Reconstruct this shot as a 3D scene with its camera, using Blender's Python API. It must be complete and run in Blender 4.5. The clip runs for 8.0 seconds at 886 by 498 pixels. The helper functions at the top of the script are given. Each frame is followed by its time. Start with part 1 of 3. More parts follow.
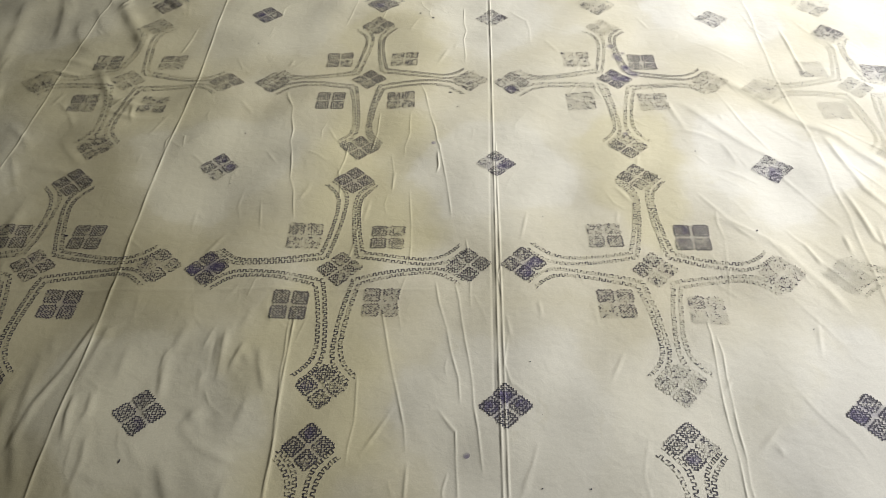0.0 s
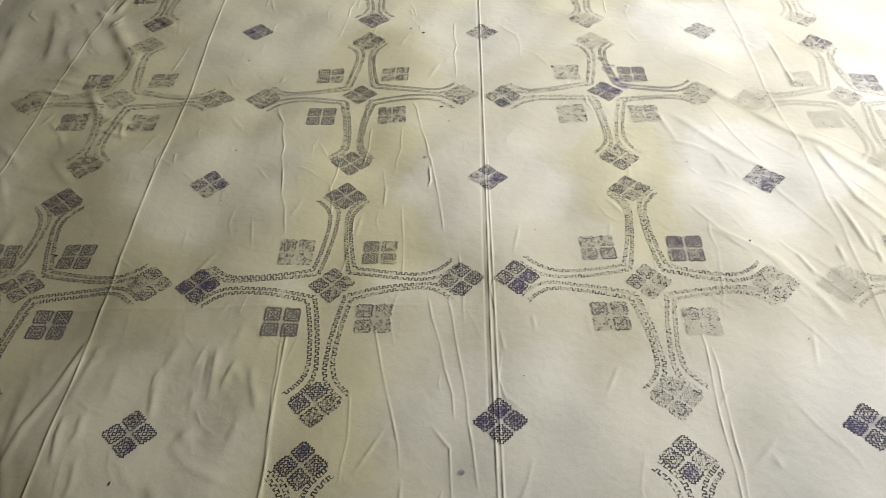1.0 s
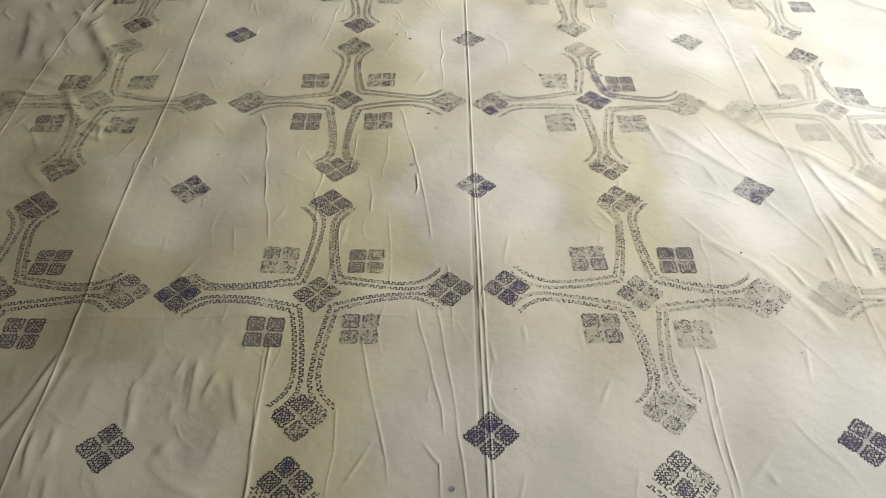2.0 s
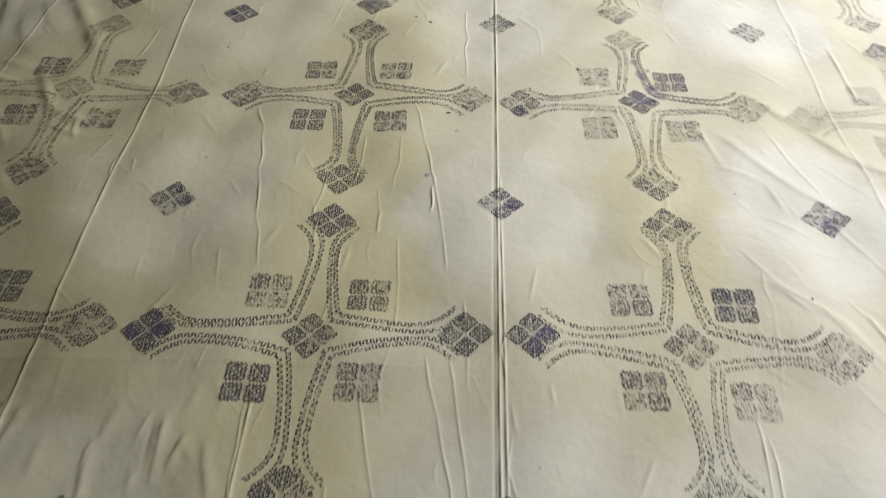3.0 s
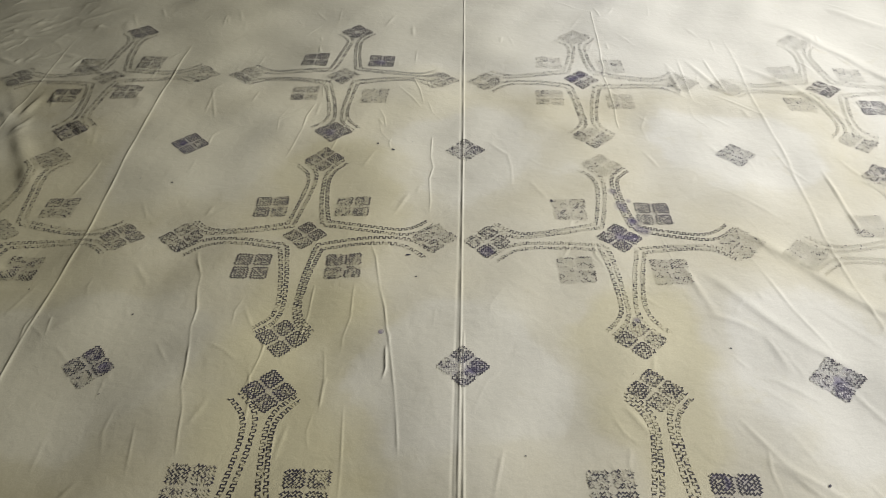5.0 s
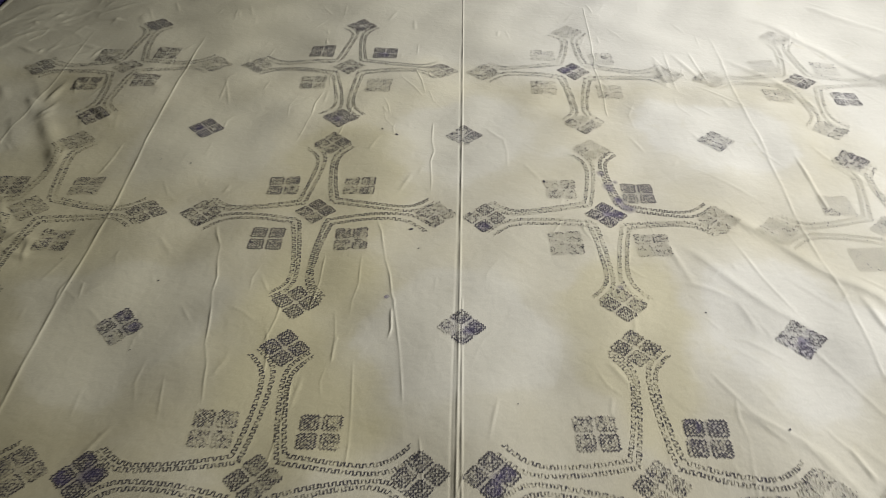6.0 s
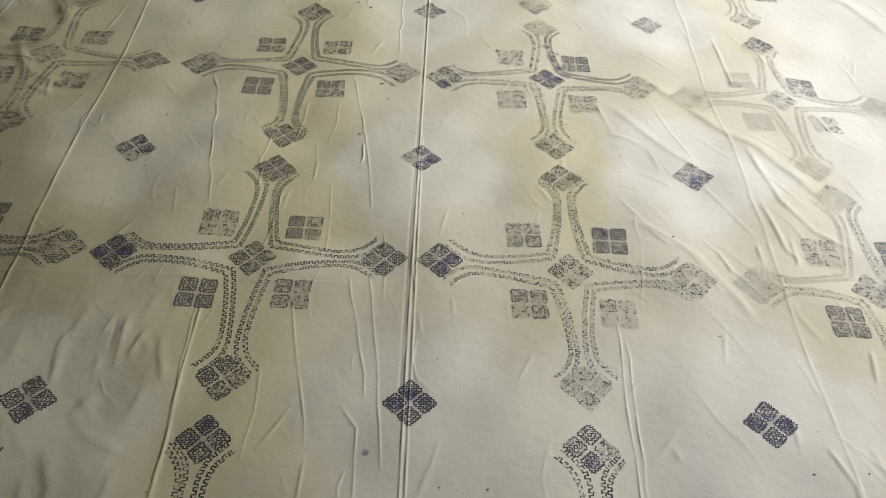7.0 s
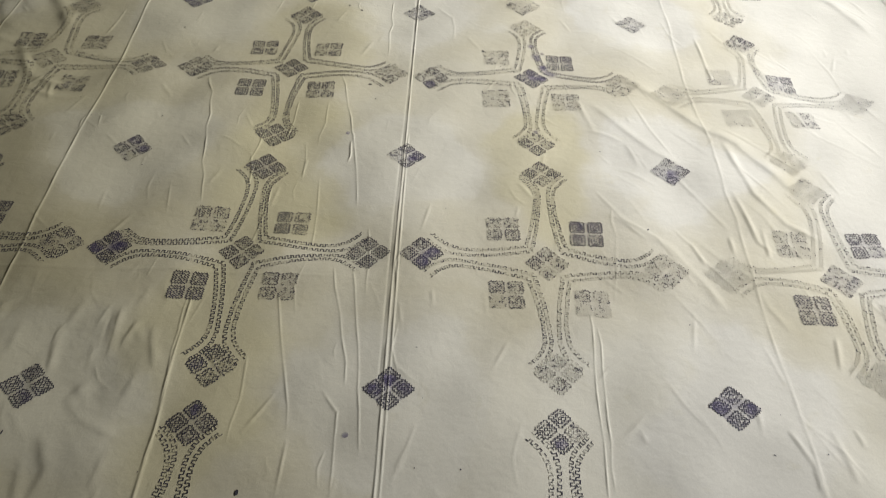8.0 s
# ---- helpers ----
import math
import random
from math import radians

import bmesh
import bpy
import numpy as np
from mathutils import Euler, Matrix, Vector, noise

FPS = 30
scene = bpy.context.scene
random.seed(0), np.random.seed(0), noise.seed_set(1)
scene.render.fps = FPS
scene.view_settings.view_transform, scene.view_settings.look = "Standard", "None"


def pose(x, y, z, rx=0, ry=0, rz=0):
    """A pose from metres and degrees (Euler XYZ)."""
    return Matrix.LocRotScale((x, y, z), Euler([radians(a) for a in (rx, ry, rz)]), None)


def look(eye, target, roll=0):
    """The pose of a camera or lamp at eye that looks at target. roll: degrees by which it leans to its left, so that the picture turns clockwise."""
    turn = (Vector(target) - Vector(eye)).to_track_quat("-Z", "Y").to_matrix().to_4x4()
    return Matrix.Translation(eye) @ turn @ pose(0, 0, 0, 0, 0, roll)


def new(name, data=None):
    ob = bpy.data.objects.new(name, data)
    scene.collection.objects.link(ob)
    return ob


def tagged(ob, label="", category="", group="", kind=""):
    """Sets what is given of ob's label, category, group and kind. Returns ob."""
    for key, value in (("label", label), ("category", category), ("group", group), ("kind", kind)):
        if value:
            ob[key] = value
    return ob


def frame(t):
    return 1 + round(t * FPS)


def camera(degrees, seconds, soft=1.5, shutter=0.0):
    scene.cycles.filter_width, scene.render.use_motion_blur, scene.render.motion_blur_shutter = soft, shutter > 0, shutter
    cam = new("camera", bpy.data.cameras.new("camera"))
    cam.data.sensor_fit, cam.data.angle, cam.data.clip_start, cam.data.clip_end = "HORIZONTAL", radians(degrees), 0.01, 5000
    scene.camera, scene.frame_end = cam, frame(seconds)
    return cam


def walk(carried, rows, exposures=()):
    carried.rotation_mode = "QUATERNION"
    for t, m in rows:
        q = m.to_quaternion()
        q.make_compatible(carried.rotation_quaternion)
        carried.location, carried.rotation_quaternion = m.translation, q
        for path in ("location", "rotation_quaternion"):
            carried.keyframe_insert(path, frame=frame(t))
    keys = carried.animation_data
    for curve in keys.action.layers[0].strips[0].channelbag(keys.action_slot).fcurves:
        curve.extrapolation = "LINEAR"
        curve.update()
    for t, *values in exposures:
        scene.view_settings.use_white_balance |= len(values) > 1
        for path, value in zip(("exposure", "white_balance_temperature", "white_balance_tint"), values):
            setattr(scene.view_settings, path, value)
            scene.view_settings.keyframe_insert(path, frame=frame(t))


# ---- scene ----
cam = camera(60.1, 8.0, soft=0.3, shutter=0.4)
PATH = [
    (0, (0.21, -0.82, 0.9), (0.1358, 0.5685, -0.5376), -1.9),
    (0.5, (0.213, -0.823, 0.9), (0.1438, 0.5815, -0.5216), -2.0),
    (1, (0.216, -0.815, 0.896), (0.1518, 0.6004, -0.5166), -2.4),
    (1.2, (0.215, -0.812, 0.894), (0.1639, 0.5975, -0.5236), -2.7),
    (2.3, (0.19, -0.772, 0.87), (0.2121, 0.6644, -0.5215), 1.1),
    (2.5, (0.19, -0.74, 0.866), (0.2181, 0.6864, -0.5355), 1.5),
    (2.6, (0.189, -0.723, 0.865), (0.1840, 0.7154, -0.5255), 0.4),
    (2.8, (0.201, -0.668, 0.833), (0.1288, 0.7564, -0.5695), -1.7),
    (3, (0.199, -0.597, 0.818), (0.1459, 0.7666, -0.6437), 0.1),
    (3.2, (0.22, -0.545, 0.813), (0.1338, 0.8824, -0.5855), -0.8),
    (3.3, (0.228, -0.521, 0.807), (0.1348, 0.9104, -0.5865), -1.1),
    (3.5, (0.242, -0.48, 0.802), (0.1618, 0.9524, -0.5905), -1.0),
    (4, (0.253, -0.433, 0.793), (0.1738, 1.0423, -0.5544), -1.9),
    (4.5, (0.257, -0.423, 0.796), (0.1859, 1.0902, -0.5103), -1.7),
    (4.7, (0.256, -0.413, 0.796), (0.1899, 1.0982, -0.5133), -1.5),
    (5.8, (0.257, -0.464, 0.811), (0.2039, 1.0522, -0.4923), -0.0),
    (6, (0.253, -0.518, 0.83), (0.2029, 0.9942, -0.4783), -0.5),
    (6.2, (0.251, -0.57, 0.864), (0.1899, 0.9442, -0.4403), -1.5),
    (6.3, (0.25, -0.606, 0.867), (0.1989, 0.9281, -0.4153), -1.3),
    (6.5, (0.258, -0.672, 0.882), (0.2380, 0.8402, -0.4263), 0.1),
    (6.6, (0.251, -0.717, 0.886), (0.2460, 0.7962, -0.4223), 0.5),
    (6.8, (0.264, -0.789, 0.888), (0.2480, 0.6524, -0.4985), 0.9),
    (7, (0.27, -0.808, 0.891), (0.3141, 0.5725, -0.5556), 4.0),
    (7.2, (0.261, -0.81, 0.901), (0.2750, 0.5705, -0.5456), 2.9),
    (7.5, (0.297, -0.827, 0.903), (0.3050, 0.6034, -0.4945), 3.0),
    (8, (0.318, -0.848, 0.921), (0.3330, 0.5315, -0.5266), 2.8),
]
EXPOSURES = [(0.0, 0.0), (1.2, -0.06), (2.5, -0.2), (3.5, -0.2), (4.5, -0.38), (6.5, -0.47), (7.0, -0.33), (8.0, -0.31)]
walk(cam, [(t, look(eye, target, roll)) for t, eye, target, roll in PATH], EXPOSURES)

# ---- light ----
world = bpy.data.worlds.new("sky")
world.use_nodes = True
scene.world = world
wn = world.node_tree.nodes
sky = wn.new("ShaderNodeTexSky")
sky.sky_type, sky.sun_disc = "NISHITA", False
sky.sun_elevation, sky.sun_rotation = radians(40), radians(60)
world.node_tree.links.new(sky.outputs[0], wn["Background"].inputs[0])
wn["Background"].inputs[1].default_value = 0.1


def window_light(m, width, height, watts, colour):
    data = bpy.data.lights.new("window_light", "AREA")
    data.shape, data.size, data.size_y, data.energy, data.color = "RECTANGLE", width, height, watts, colour
    data.spread = radians(70)
    ob = new("window_light", data)
    ob.matrix_basis = m
    return ob


# daylight standing in the wide window opening
EAST, WEST, SOUTH, NORTH, TOP = 2.3, -3.3, -3.2, 3.6, 2.75
window_light(look((EAST + 0.05, 0.95, 1.4), (EAST + 0.05 - 0.98, 0.95 - 0.06, 1.4 - 0.92)), 2.7, 1.0, 36, (0.995, 0.98, 0.995))


# ---- materials ----
def material(name, rough=0.8, metal=0.0):
    mat = bpy.data.materials.new(name)
    mat.use_nodes = True
    b = mat.node_tree.nodes["Principled BSDF"]
    b.inputs["Roughness"].default_value, b.inputs["Metallic"].default_value = rough, metal
    return mat, mat.node_tree.nodes, mat.node_tree.links, b


def noise_node(n, l, vec, scale, detail=4.0, rough=0.55, distort=0.0):
    t = n.new("ShaderNodeTexNoise")
    t.inputs["Scale"].default_value, t.inputs["Detail"].default_value = scale, detail
    t.inputs["Roughness"].default_value, t.inputs["Distortion"].default_value = rough, distort
    l.new(vec, t.inputs["Vector"])
    return t.outputs["Fac"]


def ramp(n, l, fac, *stops):
    r = n.new("ShaderNodeValToRGB")
    while len(r.color_ramp.elements) < len(stops):
        r.color_ramp.elements.new(0.5)
    for e, (at, c) in zip(r.color_ramp.elements, stops):
        e.position, e.color = at, (*c, 1) if isinstance(c, tuple) else (c, c, c, 1)
    l.new(fac, r.inputs[0])
    return r.outputs[0]


def mix(n, l, fac, a, b, mode="MIX"):
    m = n.new("ShaderNodeMix")
    m.data_type, m.blend_type = "RGBA", mode
    for sock, v in ((m.inputs[0], fac), (m.inputs[6], a), (m.inputs[7], b)):
        if isinstance(v, (tuple, float)):
            sock.default_value = v if isinstance(v, float) else (*v, 1)
        else:
            l.new(v, sock)
    return m.outputs[2]


def math_node(n, l, op, a, b=0.0):
    m = n.new("ShaderNodeMath")
    m.operation = op
    for sock, v in zip(m.inputs, (a, b)):
        if isinstance(v, (int, float)):
            sock.default_value = v
        else:
            l.new(v, sock)
    return m.outputs[0]


def bump(n, l, bsdf, height, strength, distance):
    b = n.new("ShaderNodeBump")
    b.inputs["Strength"].default_value, b.inputs["Distance"].default_value = strength, distance
    l.new(height, b.inputs["Height"])
    l.new(b.outputs[0], bsdf.inputs["Normal"])


CELL_X, CELL_Y = 0.5, 0.526


def cloth_colour(n, l, geo):
    """Cream cotton, yellowed along the printed bands, cleaner round the middle of each field; light falling off
    westward is painted in.
    """
    sep = n.new("ShaderNodeSeparateXYZ")
    warp = n.new("ShaderNodeTexNoise")
    warp.inputs["Scale"].default_value, warp.inputs["Detail"].default_value = 5.0, 6.0
    l.new(geo, warp.inputs["Vector"])
    vm = n.new("ShaderNodeVectorMath")
    vm.operation = "MULTIPLY_ADD"
    l.new(warp.outputs["Color"], vm.inputs[0])
    vm.inputs[1].default_value = (0.26, 0.26, 0)
    l.new(geo, vm.inputs[2])
    l.new(vm.outputs[0], sep.inputs[0])
    # distance from the middle of the field: 0 there, 0.5 on the printed bands
    fx = math_node(n, l, "PINGPONG", math_node(n, l, "ADD", sep.outputs[0], 10 * CELL_X - 0.13), CELL_X / 2)
    fy = math_node(n, l, "PINGPONG", math_node(n, l, "ADD", sep.outputs[1], 10 * CELL_Y - 0.13), CELL_Y / 2)
    dx = math_node(n, l, "SUBTRACT", CELL_X / 2, fx)
    dy = math_node(n, l, "SUBTRACT", CELL_Y / 2, fy)
    d = math_node(n, l, "SQRT", math_node(n, l, "ADD", math_node(n, l, "MULTIPLY", dx, dx), math_node(n, l, "MULTIPLY", dy, dy)))
    clean = ramp(n, l, d, (0.128, 1.0), (0.143, 0.72), (0.151, 0.40), (0.205, 0.0))
    # only inside the printed fields, not in the bare margins
    edge_pale = 0.0
    for axis, low, high in ((0, -0.6, 1.05), (1, -1.2, 1.08)):
        inside = math_node(n, l, "MINIMUM", math_node(n, l, "SUBTRACT", sep.outputs[axis], low - 0.13), math_node(n, l, "SUBTRACT", high + 0.13, sep.outputs[axis]))
        inside = math_node(n, l, "MINIMUM", math_node(n, l, "MAXIMUM", math_node(n, l, "MULTIPLY", inside, 9.0), 0.0), 1.0)
        clean = math_node(n, l, "MULTIPLY", clean, inside)
        edge_pale = math_node(n, l, "MAXIMUM", edge_pale, math_node(n, l, "MULTIPLY", math_node(n, l, "SUBTRACT", 1.0, inside), 1.0))
    clean = math_node(n, l, "MAXIMUM", clean, edge_pale)
    stain = ramp(n, l, noise_node(n, l, geo, 3.2, 5, 0.6, 0.4), (0.38, 0.0), (0.66, 1.0))
    # yellower westward, whiter eastward: paints in warm bounce against cool window light
    warm_west = ramp(n, l, math_node(n, l, "ADD", math_node(n, l, "MULTIPLY", sep.outputs[0], -1.0), 0.83), (0.10, 0.0), (1.0, 1.0))
    base = mix(n, l, warm_west, mix(n, l, stain, (0.578, 0.553, 0.446), (0.515, 0.483, 0.360)), mix(n, l, stain, (0.585, 0.546, 0.376), (0.512, 0.465, 0.286)))
    # older water stains, pale patches; two far-west ones also paint the light's fall-off
    tan, shaded, cream, pale = (0.522, 0.480, 0.300), (0.430, 0.391, 0.242), (0.630, 0.594, 0.436), (0.660, 0.642, 0.535)
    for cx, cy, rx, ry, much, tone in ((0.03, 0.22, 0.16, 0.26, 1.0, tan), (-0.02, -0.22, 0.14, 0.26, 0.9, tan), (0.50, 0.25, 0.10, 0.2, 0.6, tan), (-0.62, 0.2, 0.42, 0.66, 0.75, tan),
                                       (-0.58, -0.20, 0.44, 0.66, 0.9, shaded), (0.02, 0.62, 0.13, 0.2, 0.6, tan), (0.66, -0.42, 0.36, 0.34, 0.8, pale), (-0.15, 1.15, 0.55, 0.44, 0.7, cream), (0.15, 1.38, 0.6, 0.22, 0.8, pale)):
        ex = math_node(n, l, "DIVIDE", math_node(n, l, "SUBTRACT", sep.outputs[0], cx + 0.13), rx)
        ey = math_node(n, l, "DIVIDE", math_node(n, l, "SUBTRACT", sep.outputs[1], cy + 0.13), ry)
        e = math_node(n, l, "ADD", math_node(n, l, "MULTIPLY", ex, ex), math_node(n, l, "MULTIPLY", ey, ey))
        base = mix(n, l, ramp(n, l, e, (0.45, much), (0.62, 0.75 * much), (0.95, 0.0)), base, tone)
    base = mix(n, l, clean, base, mix(n, l, warm_west, (0.622, 0.608, 0.528), (0.588, 0.555, 0.398)))
    spot = ramp(n, l, noise_node(n, l, geo, 14.0, 6, 0.6, 1.2), (0.62, 0.0), (0.8, 0.35))
    base = mix(n, l, spot, base, (0.50, 0.46, 0.29))
    grain = ramp(n, l, noise_node(n, l, geo, 420.0, 2, 0.7), (0.3, 0.94), (0.7, 1.03))
    base = mix(n, l, 1.0, base, grain, "MULTIPLY")
    return base


def cloth_material():
    mat, n, l, b = material("cream_cotton", 0.8)
    b.inputs["Specular IOR Level"].default_value = 0.3
    geo = n.new("ShaderNodeNewGeometry").outputs["Position"]
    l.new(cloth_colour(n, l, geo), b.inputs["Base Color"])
    crinkle = math_node(n, l, "ADD", noise_node(n, l, geo, 48.0, 5, 0.5, 0.3), math_node(n, l, "MULTIPLY", noise_node(n, l, geo, 600.0, 2), 0.06))
    bump(n, l, b, crinkle, 0.20, 0.006)
    return mat


def ink_material(name, colour, wash):
    """Printing ink that took unevenly: the object's colour gives how much ink (red) and how much bleeding (green)."""
    mat, n, l, b = material(name, 0.75)
    geo = n.new("ShaderNodeNewGeometry").outputs["Position"]
    info = n.new("ShaderNodeObjectInfo")
    sep = n.new("ShaderNodeSeparateColor")
    l.new(info.outputs["Color"], sep.inputs[0])
    tone = ramp(n, l, noise_node(n, l, geo, 30.0, 4), (0.35, tuple(0.8 * c for c in colour)), (0.7, tuple(1.45 * c for c in colour)))
    l.new(tone, b.inputs["Base Color"])
    if wash:
        cover = math_node(n, l, "MULTIPLY", ramp(n, l, noise_node(n, l, geo, 55.0, 4, 0.6, 0.8), (0.36, 0.12), (0.64, 1.0)), sep.outputs[1])
    else:
        patch = noise_node(n, l, geo, 62.0, 5, 0.62)
        fine = noise_node(n, l, geo, 420.0, 3, 0.65)
        fleck = noise_node(n, l, geo, 150.0, 2, 0.5)
        worn = math_node(n, l, "ADD", math_node(n, l, "MULTIPLY", patch, 0.34), math_node(n, l, "MULTIPLY", fine, 0.34))
        worn = math_node(n, l, "ADD", worn, math_node(n, l, "MULTIPLY", fleck, 0.48))
        # worn lies round 0.5: ink holds where it is below the amount given
        edge = math_node(n, l, "SUBTRACT", math_node(n, l, "ADD", math_node(n, l, "MULTIPLY", sep.outputs[0], 0.34), 0.412), worn)
        cover = math_node(n, l, "ADD", math_node(n, l, "MULTIPLY", edge, 13.0), 0.45)
        cover = math_node(n, l, "MINIMUM", math_node(n, l, "MAXIMUM", cover, 0.02), 0.93)
    if not wash:
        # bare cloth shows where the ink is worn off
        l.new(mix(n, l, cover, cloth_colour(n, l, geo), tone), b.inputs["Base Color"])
        b.inputs["Specular IOR Level"].default_value = 0.3
        return mat
    clear = n.new("ShaderNodeBsdfTransparent")
    m = n.new("ShaderNodeMixShader")
    l.new(cover, m.inputs[0])
    l.new(clear.outputs[0], m.inputs[1])
    l.new(b.outputs[0], m.inputs[2])
    l.new(m.outputs[0], n["Material Output"].inputs["Surface"])
    return mat


def plain_material(name, low, high, scale, rough, relief=0.0):
    mat, n, l, b = material(name, rough)
    geo = n.new("ShaderNodeNewGeometry").outputs["Position"]
    big = ramp(n, l, noise_node(n, l, geo, scale, 5), (0.3, low), (0.7, high))
    fine = ramp(n, l, noise_node(n, l, geo, scale * 40, 3), (0.3, 0.9), (0.7, 1.06))
    l.new(mix(n, l, 1.0, big, fine, "MULTIPLY"), b.inputs["Base Color"])
    if relief:
        bump(n, l, b, noise_node(n, l, geo, scale * 40, 3), 0.5, relief)
    return mat


COTTON = cloth_material()
INK = ink_material("print_ink", (0.020, 0.0175, 0.038), False)
WASH = ink_material("bled_ink", (0.15, 0.125, 0.25), True)
# unseen walls and ceiling: dark ochre and brown picked to hold down bounce
PLASTER = plain_material("wall_plaster", (0.10, 0.075, 0.030), (0.13, 0.098, 0.040), 1.6, 0.85, 0.002)
CEILING = plain_material("ceiling_paint", (0.14, 0.122, 0.078), (0.17, 0.148, 0.092), 1.2, 0.9, 0.001)
RUG = plain_material("violet_rug_pile", (0.085, 0.075, 0.24), (0.12, 0.10, 0.31), 6.0, 0.95, 0.003)
WOOD = plain_material("floor_wood", (0.16, 0.12, 0.08), (0.22, 0.17, 0.11), 3.0, 0.5, 0.0005)


# ---- building helpers ----
def mesh_object(name, verts, faces, mats, parent=None, label="", slots=None, smooth=False, at=(0, 0, 0)):
    me = bpy.data.meshes.new(name)
    me.from_pydata(verts, [], faces)
    for m in mats:
        me.materials.append(m)
    if slots is not None:
        me.polygons.foreach_set("material_index", slots)
    if smooth:
        me.polygons.foreach_set("use_smooth", [True] * len(me.polygons))
    me.update()
    ob = new(name, me)
    ob.location = at
    if parent:
        ob.parent = parent
    return tagged(ob, label)


def box_mesh(name, lo, hi, mat, parent=None, bevel=0.0, label=""):
    bm = bmesh.new()
    bmesh.ops.create_cube(bm, size=1)
    for v in bm.verts:
        v.co = [lo[i] + (v.co[i] + 0.5) * (hi[i] - lo[i]) for i in range(3)]
    if bevel:
        bmesh.ops.bevel(bm, geom=bm.edges[:], offset=bevel, segments=2, affect="EDGES")
    me = bpy.data.meshes.new(name)
    bm.to_mesh(me)
    bm.free()
    me.materials.append(mat)
    ob = new(name, me)
    if parent:
        ob.parent = parent
    return tagged(ob, label)


# ---- room ----
def wall_with_opening(name, lo, hi, along, a0, a1, z0, z1):
    """A wall box with a rectangular opening from a0 to a1 along its length and z0 to z1."""
    pieces = []
    for p0, p1, q0, q1 in ((lo[along], a0, lo[2], hi[2]), (a1, hi[along], lo[2], hi[2]), (a0, a1, lo[2], z0), (a0, a1, z1, hi[2])):
        l2, h2 = list(lo), list(hi)
        l2[along], h2[along], l2[2], h2[2] = p0, p1, q0, q1
        pieces.append((l2, h2))
    bm = bmesh.new()
    for l2, h2 in pieces:
        made = bmesh.ops.create_cube(bm, size=1)["verts"]
        for v in made:
            v.co = [l2[i] + (v.co[i] + 0.5) * (h2[i] - l2[i]) for i in range(3)]
    me = bpy.data.meshes.new(name)
    bm.to_mesh(me)
    bm.free()
    me.materials.append(PLASTER)
    return new(name, me)


def structure(ob, label, category):
    return tagged(ob, label, category, kind="structure")


# walls and ceiling stand out of view; their dark paint keeps bounce low
FLOOR_Z = -0.02
W = 0.2
structure(box_mesh("floor", (WEST - W, SOUTH - W, FLOOR_Z - 0.2), (EAST + W, NORTH + W, FLOOR_Z - 0.012), WOOD), "brown wooden floor under the rug", "floor")
structure(box_mesh("ceiling", (WEST - W, SOUTH - W, TOP), (EAST + W, NORTH + W, TOP + 0.15), CEILING), "unseen plain brown painted ceiling", "ceiling")
structure(box_mesh("wall_west", (WEST - W, SOUTH - W, FLOOR_Z), (WEST, NORTH + W, TOP), PLASTER), "unseen plain dark ochre plastered wall", "wall")
structure(box_mesh("wall_south", (WEST, SOUTH - W, FLOOR_Z), (EAST, SOUTH, TOP), PLASTER), "unseen plain dark ochre plastered wall", "wall")
structure(wall_with_opening("wall_east", (EAST, SOUTH - W, FLOOR_Z), (EAST + W, NORTH + W, TOP), 1, -0.45, 2.35, 0.88, 1.92), "unseen dark ochre plastered wall with a wide window opening", "wall")
structure(box_mesh("wall_north", (WEST, NORTH, FLOOR_Z), (EAST, NORTH + W, TOP), PLASTER), "unseen plain dark ochre plastered wall", "wall")

rug = tagged(box_mesh("rug", (-1.75, -1.55, FLOOR_Z - 0.012), (1.9, 2.1, -0.006), RUG, bevel=0.004), "violet-blue woven rug spread under the cream sheet", "rug")


# ---- the sheet ----
X0, X1, Y0, Y1 = -0.963, 1.405, -0.955, 1.525


def graded(a, b, coarse, fine, bands):
    out = [a]
    while out[-1] < b:
        x = out[-1]
        out.append(x + (fine if any(p <= x <= q for p, q in bands) else coarse))
    out[-1] = b
    return np.array(out)


GX = graded(X0, X1, 0.0022, 0.0012, ((-0.675, -0.645), (-0.385, -0.335), (-0.16, 0.268), (0.54, 0.575)))
GY = graded(Y0, Y1, 0.0040, 0.0028, ((-0.45, 1.05),))
MX, MY = np.meshgrid(GX, GY)
rng = np.random.default_rng(7)
HEIGHT = np.zeros_like(MX)
for k in range(34):
    length = 0.10 * (6.0 ** rng.random())
    a = rng.uniform(0, math.pi)
    HEIGHT += 0.0026 * length * np.sin(2 * math.pi / length * (MX * math.cos(a) + MY * math.sin(a)) + rng.uniform(0, 6.3))


